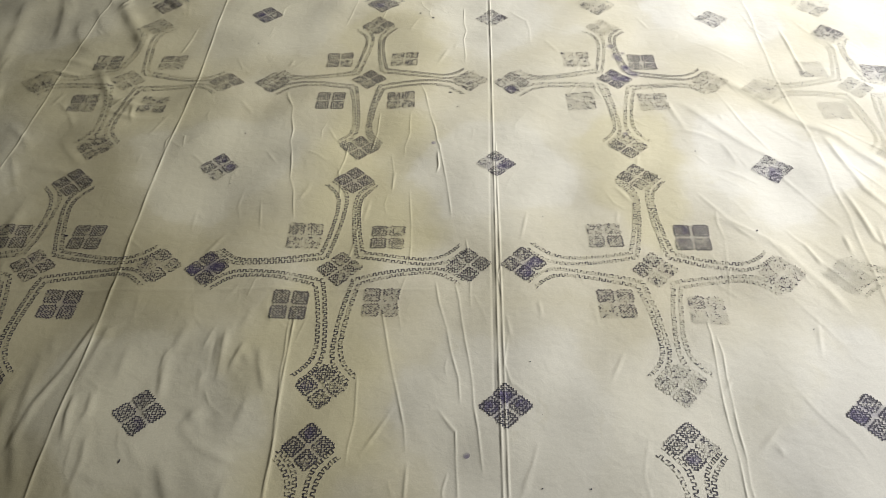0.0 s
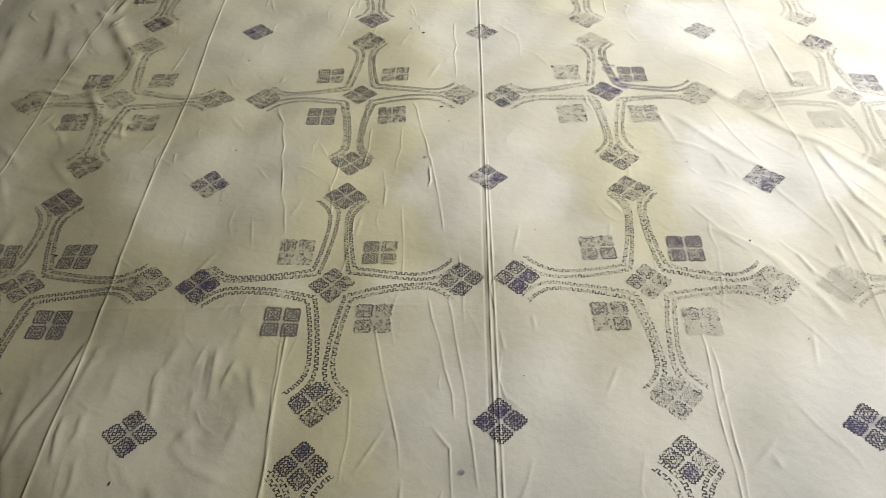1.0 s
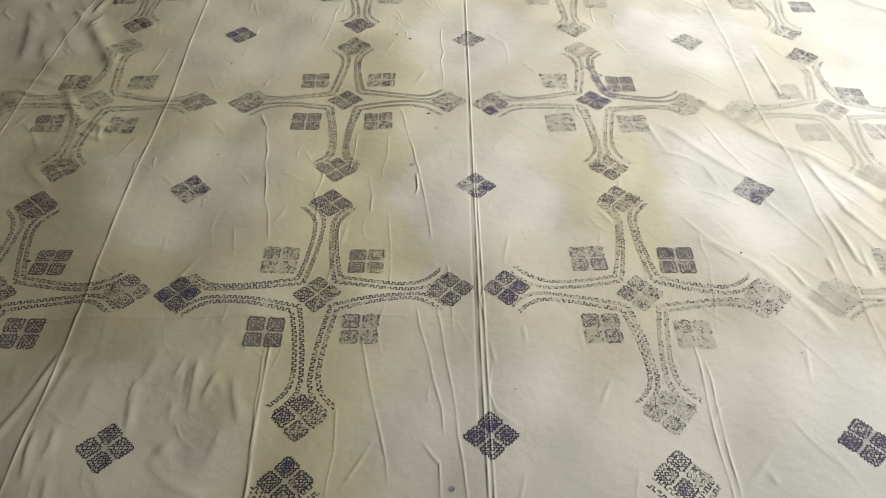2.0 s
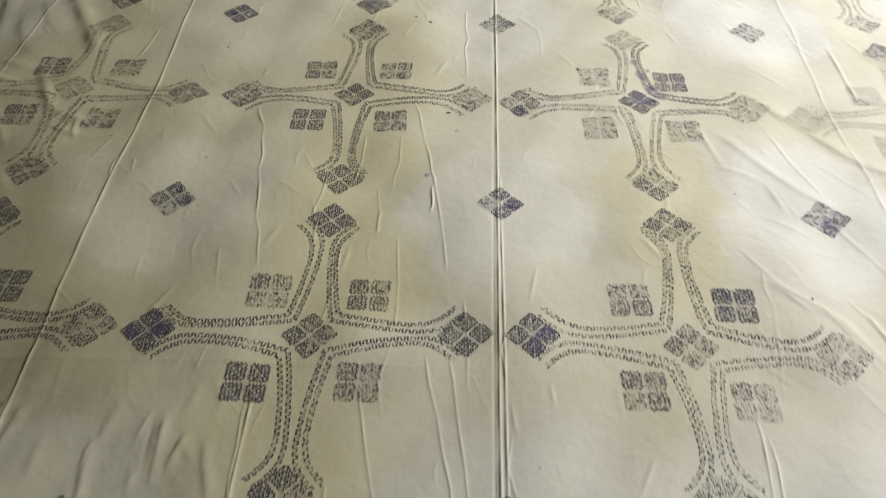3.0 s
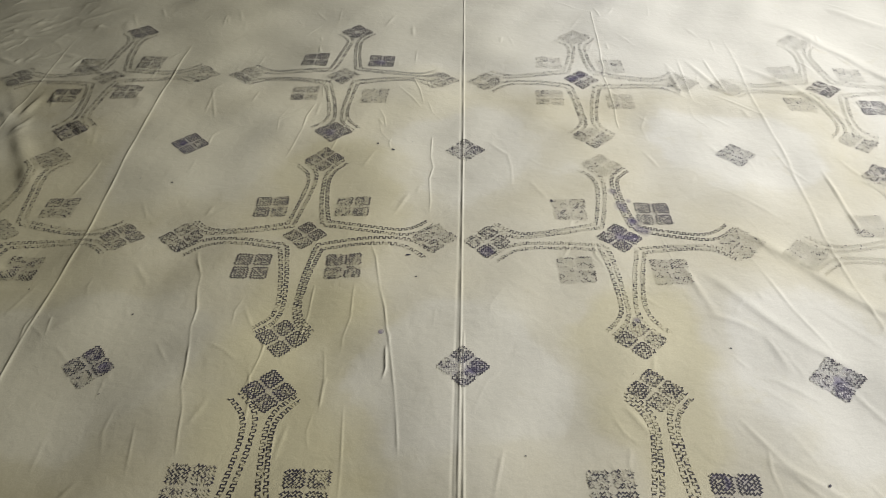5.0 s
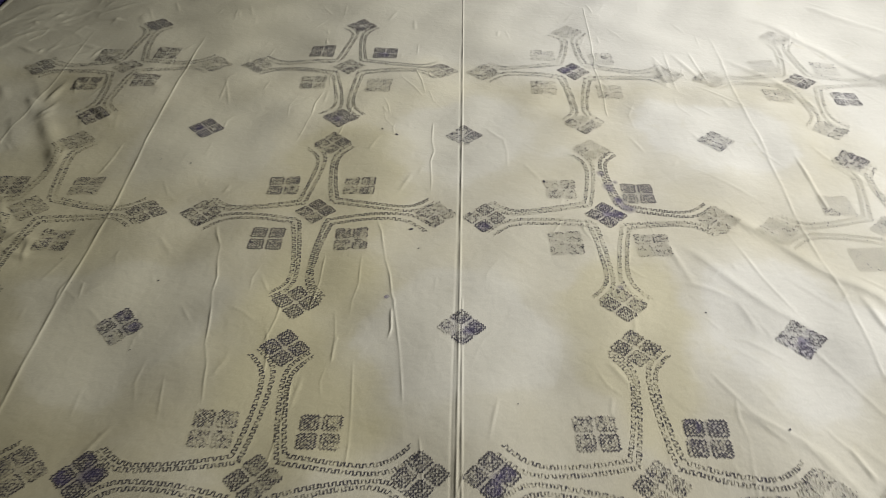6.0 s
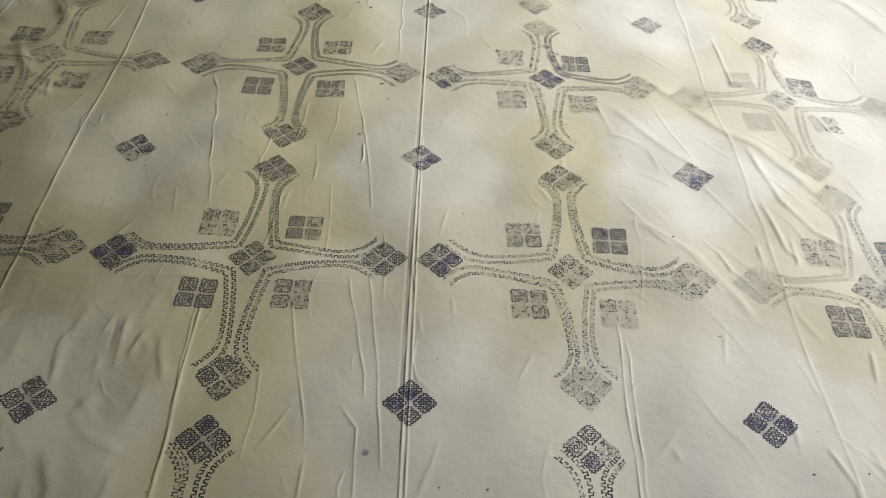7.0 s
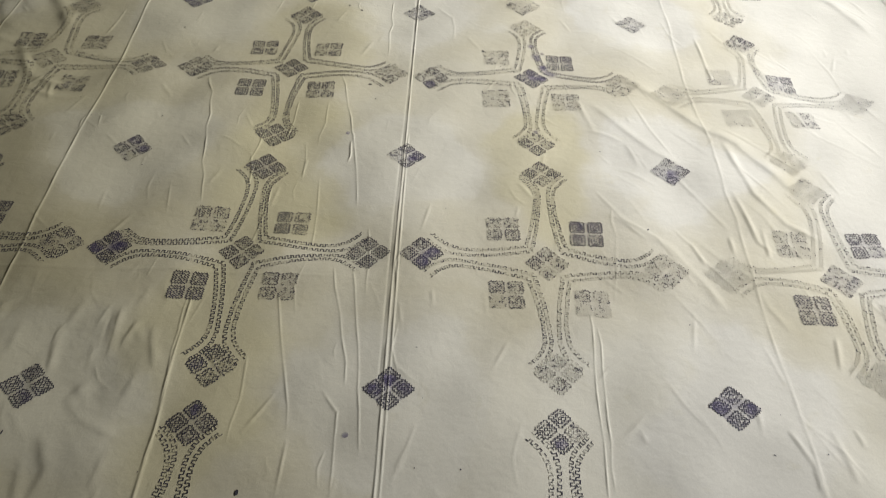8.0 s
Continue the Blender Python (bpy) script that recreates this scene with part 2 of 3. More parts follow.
def fold(points, high, wide, tent=False, fade=0.04, side=0.0):
    """A crease or fold along a line of points: height, half-width; tent gives it a sharp crest; side makes one flank longer."""
    pts = [np.array(p, float) for p in points]
    reach = wide * (6 if tent else 3.2) * (1 + abs(side))
    xs, ys = [p[0] for p in pts], [p[1] for p in pts]
    i0, i1 = np.searchsorted(GX, (min(xs) - reach, max(xs) + reach))
    j0, j1 = np.searchsorted(GY, (min(ys) - reach, max(ys) + reach))
    if i1 <= i0 or j1 <= j0:
        return
    x, y = MX[j0:j1, i0:i1], MY[j0:j1, i0:i1]
    total = sum(np.linalg.norm(q - p) for p, q in zip(pts, pts[1:]))
    best = np.full(x.shape, 9.0)
    along = np.zeros(x.shape)
    sign = np.zeros(x.shape)
    run = 0.0
    for p, q in zip(pts, pts[1:]):
        v = q - p
        n = np.linalg.norm(v)
        s = np.clip(((x - p[0]) * v[0] + (y - p[1]) * v[1]) / n ** 2, 0, 1)
        ex, ey = x - p[0] - s * v[0], y - p[1] - s * v[1]
        d = np.hypot(ex, ey)
        near = d < best
        best = np.where(near, d, best)
        along = np.where(near, run + s * n, along)
        sign = np.where(near, np.sign(v[0] * ey - v[1] * ex), sign)
        run += n
    w = wide * np.where(sign > 0, 1 + side, 1 - min(side, 0.6) * 0.5)
    shape = np.exp(-best / w) if tent else np.exp(-(best / w) ** 2)
    ends = np.clip(np.minimum(along, total - along) / fade, 0, 1)
    ends = ends * ends * (3 - 2 * ends)
    HEIGHT[j0:j1, i0:i1] += high * shape * (0.12 + 0.88 * ends if fade < 0.01 else ends) * (1 + 0.25 * np.sin(along * 61 + xs[0] * 40))


crook = random.Random(5)


def crease(points, high, wide, fade=0.03):
    """A thin hard wrinkle that kinks on its way."""
    out = [points[0]]
    for (ax, ay), (bx, by) in zip(points, points[1:]):
        n = max(1, int(math.hypot(bx - ax, by - ay) / 0.035))
        for k in range(1, n + 1):
            u = k / n
            j = crook.gauss(0, 0.0016) if k < n else 0
            out.append((ax + (bx - ax) * u + j, ay + (by - ay) * u))
    # alternate stretches are sharper and higher
    fold(out, high, wide, tent=True, fade=fade)
    for a in range(0, len(out) - 2, 3):
        fold(out[a:a + 3], high * crook.uniform(0.2, 0.7), wide, fade=0.02)


# pressed fold lines from the packet
fold([(0.247, 1.52), (0.250, 0.86), (0.250, 0.33), (0.249, -0.095), (0.251, -0.38), (0.25, -0.95)], 0.0013, 0.0015, fade=0.005)
fold([(0.254, 0.33), (0.2565, -0.095), (0.258, -0.38), (0.257, -0.95)], 0.0012, 0.0014, fade=0.02)
fold([(0.243, 1.2), (0.246, 0.6), (0.242, 0.1), (0.243, -0.3)], -0.0005, 0.0018, fade=0.1)
fold([(-0.380, 1.25), (-0.379, 1.0), (-0.376, 0.84), (-0.368, 0.631), (-0.363, 0.50), (-0.364, 0.367), (-0.365, 0.23), (-0.353, -0.034), (-0.346, -0.394), (-0.34, -0.95)], 0.0017, 0.0019, tent=True, fade=0.15)
fold([(-0.66, 1.3), (-0.660, 0.831), (-0.661, 0.513), (-0.654, 0.224), (-0.65, -0.3)], 0.0011, 0.0016, tent=True, fade=0.2)
fold([(0.835, 1.29), (0.842, 1.118), (0.832, 0.927), (0.833, 0.744), (0.826, 0.554), (0.839, 0.346), (0.831, 0.188), (0.837, 0.125), (0.830, -0.09), (0.833, -0.234), (0.83, -0.372), (0.83, -0.9)], 0.0012, 0.0018, tent=True, fade=0.2)
fold([(-0.9, -0.055), (-0.388, -0.05), (-0.031, -0.046), (0.25, -0.048)], 0.0011, 0.003, tent=True, fade=0.2)
# finer creases
crease([(-0.170, 0.495), (-0.145, 0.429), (-0.119, 0.255), (-0.09, 0.105)], 0.00085, 0.0012)
crease([(-0.062, -0.099), (-0.054, -0.239), (-0.049, -0.39), (-0.04, -0.7)], 0.00085, 0.0012)
crease([(-0.414, 0.744), (-0.420, 0.69), (-0.429, 0.631)], 0.0008, 0.0012)
crease([(0.190, 0.84), (0.195, 0.585)], 0.00085, 0.0012)
crease([(0.104, 0.512), (0.139, 0.37), (0.165, 0.214), (0.177, 0.11)], 0.00085, 0.0012)
crease([(0.074, -0.08), (0.110, -0.237), (0.127, -0.33)], 0.00085, 0.0012)
crease([(0.153, -0.022), (0.174, -0.117), (0.196, -0.25)], 0.00085, 0.0012)
crease([(0.184, -0.028), (0.208, -0.178), (0.220, -0.288), (0.227, -0.36)], 0.00085, 0.0012)
crease([(0.163, -0.255), (0.19, -0.29), (0.195, -0.42)], 0.00085, 0.0012)
crease([(0.557, -0.09), (0.553, -0.273), (0.549, -0.44)], 0.00085, 0.0012)
crease([(0.565, -0.12), (0.563, -0.28), (0.56, -0.40)], 0.00085, 0.0012)
crease([(0.46, 1.475), (0.50, 1.445), (0.556, 1.385), (0.55, 1.1), (0.55, 0.86)], 0.00085, 0.0012)
crease([(-0.30, 0.62), (-0.27, 0.56)], 0.00085, 0.0012)
fold([(-0.056, -0.06), (-0.054, -0.141), (-0.053, -0.221), (-0.050, -0.296), (-0.047, -0.388), (-0.045, -0.6)], 0.0016, 0.0017, tent=True, fade=0.06)
crease([(-0.366, 0.326), (-0.332, 0.300)], 0.0008, 0.0014, fade=0.01)
crease([(-0.332, 0.300), (-0.340, 0.343)], 0.0008, 0.0014, fade=0.01)
crease([(-0.100, 0.292), (-0.075, 0.280), (-0.052, 0.262)], 0.0010, 0.0013, fade=0.012)
crease([(0.146, 0.300), (0.150, 0.255), (0.146, 0.235)], 0.0010, 0.0014, fade=0.012)
crease([(0.072, 0.250), (0.070, 0.189)], 0.0009, 0.0013, fade=0.015)
crease([(-0.035, 0.256), (-0.022, 0.200), (-0.020, 0.150)], 0.0008, 0.0013, fade=0.02)
for x, y, dx, dy in ((0.03, 0.42, -0.01, -0.13), (-0.02, 0.33, -0.015, -0.12), (0.06, 0.30, 0.01, -0.12), (0.09, 0.42, -0.005, -0.14), (0.14, 0.34, 0.012, -0.05),
                     (0.02, 0.90, -0.02, -0.14), (0.14, 1.06, 0.03, -0.12), (0.11, 1.02, 0.06, -0.10), (-0.05, 0.95, -0.03, -0.2), (0.08, 0.93, 0.02, -0.07),
                     (0.33, 0.78, 0.005, -0.12), (-0.2, 1.18, -0.01, -0.1), (-0.12, 0.88, 0.06, 0.06), (0.30, -0.30, -0.03, -0.08), (0.10, 0.2, 0.01, -0.2),
                     (0.62, 0.14, -0.02, -0.22), (0.02, 0.16, -0.01, -0.16), (0.20, 0.07, 0.01, -0.16), (0.05, -0.2, 0.0, -0.15)):
    crease([(x, y), (x + dx * 0.5 + 0.004, y + dy * 0.5), (x + dx, y + dy)], 0.0006, 0.0012)
for line, high, wide in (([(0.881, 0.729), (0.884, 0.629), (0.887, 0.525)], 0.0016, 0.003), ([(0.714, 1.156), (0.711, 0.960)], 0.0009, 0.0018),
                         ([(0.770, 1.157), (0.788, 0.994)], 0.0012, 0.0022), ([(0.586, 0.197), (0.635, 0.105), (0.688, 0.067), (0.741, -0.05)], 0.0007, 0.003),
                         ([(0.740, 0.254), (0.80, 0.13), (0.826, 0.082)], 0.0007, 0.0035), ([(0.843, 0.198), (0.862, 0.07), (0.89, 0.032)], 0.002, 0.004),
                         ([(0.774, -0.237), (0.769, -0.318)], 0.0012, 0.0035), ([(-0.243, 0.630), (-0.224, 0.590)], -0.0012, 0.0022), ([(-0.222, 0.590), (-0.218, 0.635)], 0.001, 0.002),
                         ([(-0.281, 1.018), (-0.241, 0.881)], 0.0008, 0.0018), ([(-0.270, 1.02), (-0.27, 0.90)], 0.0008, 0.0018),
                         ([(-0.111, -0.069), (-0.087, -0.110), (-0.10, -0.14)], 0.0026, 0.006), ([(-0.159, -0.120), (-0.161, -0.205), (-0.194, -0.226)], 0.0026, 0.006),
                         ([(-0.128, -0.151), (-0.097, -0.202)], 0.0024, 0.006), ([(-0.188, -0.245), (-0.146, -0.298)], 0.0024, 0.007), ([(-0.289, -0.149), (-0.289, -0.231)], 0.002, 0.006),
                         ([(-0.121, -0.073), (-0.132, -0.141)], 0.002, 0.005), ([(-0.21, -0.10), (-0.225, -0.19)], 0.002, 0.006), ([(-0.26, -0.30), (-0.20, -0.36)], 0.002, 0.007),
                         ([(-0.09, -0.22), (-0.11, -0.31)], 0.002, 0.006), ([(-0.42, -0.15), (-0.40, -0.30), (-0.36, -0.40)], 0.0022, 0.007), ([(-0.33, -0.10), (-0.345, -0.25)], 0.002, 0.006)):
    fold(line, high * (0.55 if wide > 0.0045 else 1.0), wide * (1.15 if wide > 0.0045 else 1.0), fade=0.05, side=0.3)
for k in range(54):
    x, y = crook.uniform(-0.38, 0.80), crook.uniform(-0.55, 1.15)
    a, n = crook.gauss(-1.5, 0.4), crook.uniform(0.04, 0.13)
    crease([(x, y), (x + n * 0.5 * math.cos(a), y + n * 0.5 * math.sin(a)), (x + n * math.cos(a + 0.2), y + n * math.sin(a + 0.2))], crook.uniform(0.00025, 0.0006), 0.0013, fade=n * 0.4)
# the puckered heap by the west side
fold([(-0.645, 0.90), (-0.634, 0.876), (-0.600, 0.806), (-0.562, 0.745), (-0.53, 0.685), (-0.505, 0.625)], 0.0050, 0.0165, fade=0.08, side=0.25)
fold([(-0.690, 0.86), (-0.665, 0.80), (-0.635, 0.74), (-0.60, 0.70)], 0.0016, 0.013, fade=0.06, side=0.6)
fold([(-0.641, 0.885), (-0.635, 0.93), (-0.630, 1.00)], 0.0036, 0.008, fade=0.05, side=-0.3)
fold([(-0.641, 0.885), (-0.665, 0.93), (-0.694, 0.99)], 0.0020, 0.011, fade=0.05)
fold([(-0.640, 0.888), (-0.662, 0.898), (-0.690, 0.914)], 0.0014, 0.008, fade=0.03)
fold([(-0.70, 0.80), (-0.69, 0.73), (-0.655, 0.66), (-0.60, 0.62)], 0.0020, 0.015, fade=0.08, side=0.6)
fold([(-0.80, 0.95), (-0.75, 0.80), (-0.72, 0.66)], 0.0029, 0.014, fade=0.1, side=0.4)
fold([(-0.88, 0.90), (-0.83, 0.70), (-0.79, 0.45)], 0.0026, 0.016, fade=0.1, side=0.4)
fold([(-0.60, 0.60), (-0.53, 0.47), (-0.42, 0.42)], 0.0026, 0.010, fade=0.06)
fold([(-0.55, 0.44), (-0.46, 0.40), (-0.39, 0.40)], 0.0020, 0.008, fade=0.06)
for x0, y0, x1, y1, x2, y2, high in ((-0.93, 1.17, -0.885, 1.31, -0.79, 1.35, 0.006), (-0.86, 1.15, -0.80, 1.24, -0.70, 1.26, 0.0045), (-0.76, 1.38, -0.68, 1.35, -0.60, 1.40, 0.005),
                                     (-0.90, 1.30, -0.86, 1.38, -0.77, 1.42, 0.006), (-0.80, 1.28, -0.74, 1.33, -0.70, 1.39, 0.005), (-0.93, 1.05, -0.87, 1.10, -0.82, 1.20, 0.004)):
    fold([(x0, y0), (x1, y1), (x2, y2)], 0.27 * high, 0.007, fade=0.05, side=0.3)
for k in range(46):
    x, y = rng.uniform(-0.94, -0.62), rng.uniform(1.05, 1.45)
    a = rng.normal(0.9, 0.6)
    n = rng.uniform(0.03, 0.10)
    fold([(x, y), (x + n * 0.5 * math.cos(a), y + n * 0.5 * math.sin(a) + rng.normal(0, 0.008)), (x + n * math.cos(a), y + n * math.sin(a))], rng.uniform(0.0006, 0.0018), rng.uniform(0.003, 0.007), fade=n * 0.45)
# broad diagonal folds on the east side
fold([(0.66, 0.57), (0.722, 0.523), (0.773, 0.470), (0.840, 0.378), (0.885, 0.335), (0.945, 0.225), (1.0, 0.12)], 0.0027, 0.0110, fade=0.12, side=0.6)
fold([(0.605, 0.469), (0.678, 0.366), (0.723, 0.303), (0.79, 0.24)], 0.0016, 0.0085, fade=0.08, side=0.4)
fold([(0.858, 0.362), (0.872, 0.250), (0.882, 0.183), (0.921, 0.113), (0.993, 0.063)], 0.0020, 0.0059, fade=0.06, side=0.4)
fold([(0.592, 0.371), (0.640, 0.350), (0.675, 0.323)], 0.0011, 0.0051, fade=0.03)
for line in ([(0.805, -0.291), (0.826, -0.349), (0.824, -0.39)], [(0.932, -0.119), (0.916, -0.193)], [(0.602, -0.30), (0.613, -0.325)], [(0.903, -0.278), (0.908, -0.321)],
             [(0.742, 0.07), (0.761, 0.007)], [(0.875, 0.105), (0.872, 0.027)], [(0.815, 0.085), (0.814, 0.033)]):
    fold(line, 0.0017, 0.0035, fade=0.02, side=0.4)
fold([(0.93, 1.33), (0.995, 1.284), (1.084, 1.155), (1.15, 1.03), (1.25, 0.9), (1.32, 0.72)], 0.0031, 0.0127, fade=0.12, side=0.6)
fold([(1.12, 1.41), (1.17, 1.33), (1.30, 1.24)], 0.0027, 0.0110, fade=0.06)
fold([(0.60, 0.13), (0.704, 0.049), (0.753, -0.036), (0.78, -0.1)], 0.0014, 0.0076, fade=0.06)
fold([(0.726, 1.145), (0.787, 0.995)], 0.0017, 0.0059, fade=0.05)
fold([(0.84, 1.13), (0.93, 1.02), (1.0, 0.86)], 0.0017, 0.0085, fade=0.06)
fold([(0.684, 1.119), (0.696, 0.973)], 0.0014, 0.0051, fade=0.04)
fold([(0.67, 0.337), (0.69, 0.25)], 0.0014, 0.0051, fade=0.04)
fold([(0.584, 0.483), (0.619, 0.346)], 0.0010, 0.0051, fade=0.05)
fold([(0.869, -0.28), (0.878, -0.38)], 0.0014, 0.0051, fade=0.03)
for k in range(84):
    x, y = rng.uniform(0.62, 1.34), rng.uniform(-0.9, 1.2)
    a = rng.normal(-1.05, 0.22)
    n = rng.uniform(0.08, 0.26)
    c, s = math.cos(a), math.sin(a)
    fold([(x, y), (x + n * 0.5 * c + rng.normal(0, 0.008), y + n * 0.5 * s), (x + n * c, y + n * s)], rng.uniform(0.0004, 0.0011), rng.uniform(0.0018, 0.005), fade=n * 0.45, side=0.4)
# soft drapes towards the south-west
for line, high, wide in (([(-0.233, -0.149), (-0.227, -0.207), (-0.218, -0.255)], 0.0026, 0.008), ([(-0.164, -0.127), (-0.162, -0.185), (-0.160, -0.223)], -0.0022, 0.006),
                         ([(-0.152, -0.12), (-0.148, -0.185), (-0.146, -0.225)], 0.0024, 0.007), ([(-0.206, -0.186), (-0.196, -0.213)], 0.0020, 0.006),
                         ([(-0.150, -0.245), (-0.178, -0.285), (-0.155, -0.315), (-0.112, -0.335), (-0.084, -0.345)], 0.0016, 0.010),
                         ([(-0.125, -0.250), (-0.150, -0.280), (-0.120, -0.305)], -0.0010, 0.010), ([(-0.118, -0.144), (-0.130, -0.185), (-0.131, -0.212)], 0.0030, 0.007),
                         ([(-0.098, -0.150), (-0.090, -0.190), (-0.072, -0.240)], 0.0028, 0.009), ([(-0.120, -0.219), (-0.111, -0.200)], 0.0020, 0.004),
                         ([(-0.351, -0.100), (-0.373, -0.199), (-0.390, -0.260), (-0.400, -0.34)], 0.0030, 0.008), ([(-0.338, -0.235), (-0.336, -0.276), (-0.325, -0.329)], 0.0026, 0.006),
                         ([(-0.315, -0.230), (-0.310, -0.270), (-0.318, -0.300)], 0.0024, 0.007), ([(-0.300, -0.300), (-0.292, -0.345), (-0.296, -0.400)], 0.0022, 0.007),
                         ([(-0.430, -0.240), (-0.425, -0.330), (-0.400, -0.400)], 0.0034, 0.014), ([(-0.500, -0.200), (-0.490, -0.310), (-0.460, -0.420)], 0.0034, 0.016),
                         ([(-0.200, -0.330), (-0.170, -0.390), (-0.175, -0.450)], 0.0026, 0.012), ([(-0.100, -0.360), (-0.105, -0.42)], 0.0024, 0.010)):
    fold(line, high * 0.55, wide * 0.72, fade=0.03, side=0.4)
for k in range(34):
    x, y = rng.uniform(-0.93, -0.1), rng.uniform(-0.9, -0.06)
    a = rng.normal(-1.3, 0.65)
    n = rng.uniform(0.05, 0.2)
    line = [(x, y)]
    for step in range(4):
        x, y = x + n / 4 * math.cos(a), y + n / 4 * math.sin(a)
        a += rng.normal(0, 0.4)
        line.append((x, y))
    fold(line, rng.uniform(0.0004, 0.0014), rng.uniform(0.004, 0.011), fade=n * 0.45, side=0.3)
for k in range(40):
    x, y = rng.uniform(-0.93, -0.45), rng.uniform(0.0, 1.35)
    a = rng.normal(-1.1, 0.5)
    n = rng.uniform(0.07, 0.2)
    c, s = math.cos(a), math.sin(a)
    fold([(x, y), (x + n * 0.5 * c + rng.normal(0, 0.01), y + n * 0.5 * s), (x + n * c, y + n * s)], rng.uniform(0.0006, 0.0025), rng.uniform(0.004, 0.012), fade=n * 0.45, side=0.3)
# small random crinkles all over
for k in range(230):
    x, y = rng.uniform(X0 + 0.05, X1 - 0.05), rng.uniform(-0.6, Y1 - 0.05)
    a = rng.normal(-1.5, 0.5)
    n = rng.uniform(0.03, 0.11)
    fold([(x, y), (x + n * math.cos(a), y + n * math.sin(a))], rng.uniform(0.0003, 0.0009), rng.uniform(0.0016, 0.004), fade=n * 0.45)
HEIGHT += 0.006
HEIGHT = np.maximum(HEIGHT, -0.002)


def cloth_height(x, y):
    """Height of the cloth over points of the plan."""
    i = np.clip(np.searchsorted(GX, x) - 1, 0, len(GX) - 2)
    j = np.clip(np.searchsorted(GY, y) - 1, 0, len(GY) - 2)
    u, v = (x - GX[i]) / (GX[i + 1] - GX[i]), (y - GY[j]) / (GY[j + 1] - GY[j])
    return (HEIGHT[j, i] * (1 - u) * (1 - v) + HEIGHT[j, i + 1] * u * (1 - v) + HEIGHT[j + 1, i] * (1 - u) * v + HEIGHT[j + 1, i + 1] * u * v)


def grid_mesh(name, x, y, z, mats):
    ny, nx = x.shape
    me = bpy.data.meshes.new(name)
    idx = np.arange(nx * ny).reshape(ny, nx)
    quads = np.stack([idx[:-1, :-1], idx[:-1, 1:], idx[1:, 1:], idx[1:, :-1]], -1).reshape(-1, 4)
    me.vertices.add(nx * ny)
    me.vertices.foreach_set("co", np.stack([x, y, z], -1).astype(np.float32).ravel())
    me.loops.add(quads.size)
    me.loops.foreach_set("vertex_index", quads.astype(np.int32).ravel())
    me.polygons.add(len(quads))
    me.polygons.foreach_set("loop_start", np.arange(0, quads.size, 4, dtype=np.int32))
    me.polygons.foreach_set("use_smooth", np.ones(len(quads), dtype=bool))
    me.update(calc_edges=True)
    for m in mats:
        me.materials.append(m)
    return me


sheet = tagged(new("bed_sheet"), "creased cream cotton sheet with dark block prints, on violet rug", "sheet")
wave_e = 0.004 * np.sin(MY * 9) + 0.003 * np.sin(MY * 23 + 1)
wave_n = 0.004 * np.sin(MX * 8 + 2)
PX = MX + wave_e * np.clip((np.abs(MX - 0.22) - 1.0) / 0.18, 0, 1)
PY = MY + wave_n * np.clip((np.abs(MY - 0.28) - 1.1) / 0.14, 0, 1)
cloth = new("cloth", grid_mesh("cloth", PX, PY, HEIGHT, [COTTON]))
cloth.parent = sheet


def hem(along, at, lo, hi, inward):
    """A turned and stitched hem along one edge: a rounded strip, a little thicker than the cloth."""
    s = np.linspace(lo, hi, 420)
    prof = [(-0.002, -0.006), (-0.003, 0.0), (-0.001, 0.0022), (0.004, 0.0026), (0.011, 0.0024), (0.0135, 0.0006)]
    xs, ys, zs = [], [], []
    for d, h in prof:
        a = np.full_like(s, at + inward * d)
        x, y = (a, s) if along == "y" else (s, a)
        xs.append(x + (0.004 * np.sin(y * 9) + 0.003 * np.sin(y * 23 + 1) if along == "y" else 0))
        ys.append(y + (0.004 * np.sin(x * 8 + 2) if along == "x" else 0))
        zs.append(cloth_height(np.clip(x, X0, X1 - 1e-6), np.clip(y, Y0, Y1 - 1e-6)) + h)
    ob = new("hem", grid_mesh("hem", np.array(xs), np.array(ys), np.array(zs), [COTTON]))
    ob.parent = sheet
    return ob


hem("y", X0, Y0, Y1, 1)
hem("y", X1, Y0, Y1, -1)
hem("x", Y0, X0, X1, 1)
hem("x", Y1, X0, X1, -1)


# ---- the prints ----
LIFT = 0.0007


def ribbon(line, wide, closed=False):
    """Quads of a line drawn with the given width, mitred at its corners."""
    p = np.array(line, float)
    prev, nxt = np.roll(p, 1, 0), np.roll(p, -1, 0)
    if not closed:
        prev[0], nxt[-1] = 2 * p[0] - p[1], 2 * p[-1] - p[-2]
    a, b = p - prev, nxt - p
    a /= np.linalg.norm(a, axis=1)[:, None] + 1e-12
    b /= np.linalg.norm(b, axis=1)[:, None] + 1e-12
    na, nb = np.stack([-a[:, 1], a[:, 0]], 1), np.stack([-b[:, 1], b[:, 0]], 1)
    m = na + nb
    m /= np.maximum((m * m).sum(1) / 2, 0.35)[:, None]
    left, right = p + m * wide / 2, p - m * wide / 2
    n = len(p)
    verts = np.concatenate([left, right])
    faces = [(i, (i + 1) % n, n + (i + 1) % n, n + i) for i in range(n if closed else n - 1)]
    return verts, faces


def wobble(line):
    """The hand-cut block's unevenness."""
    return [(x + jit.gauss(0, 0.00036), y + jit.gauss(0, 0.00036)) for x, y in line]


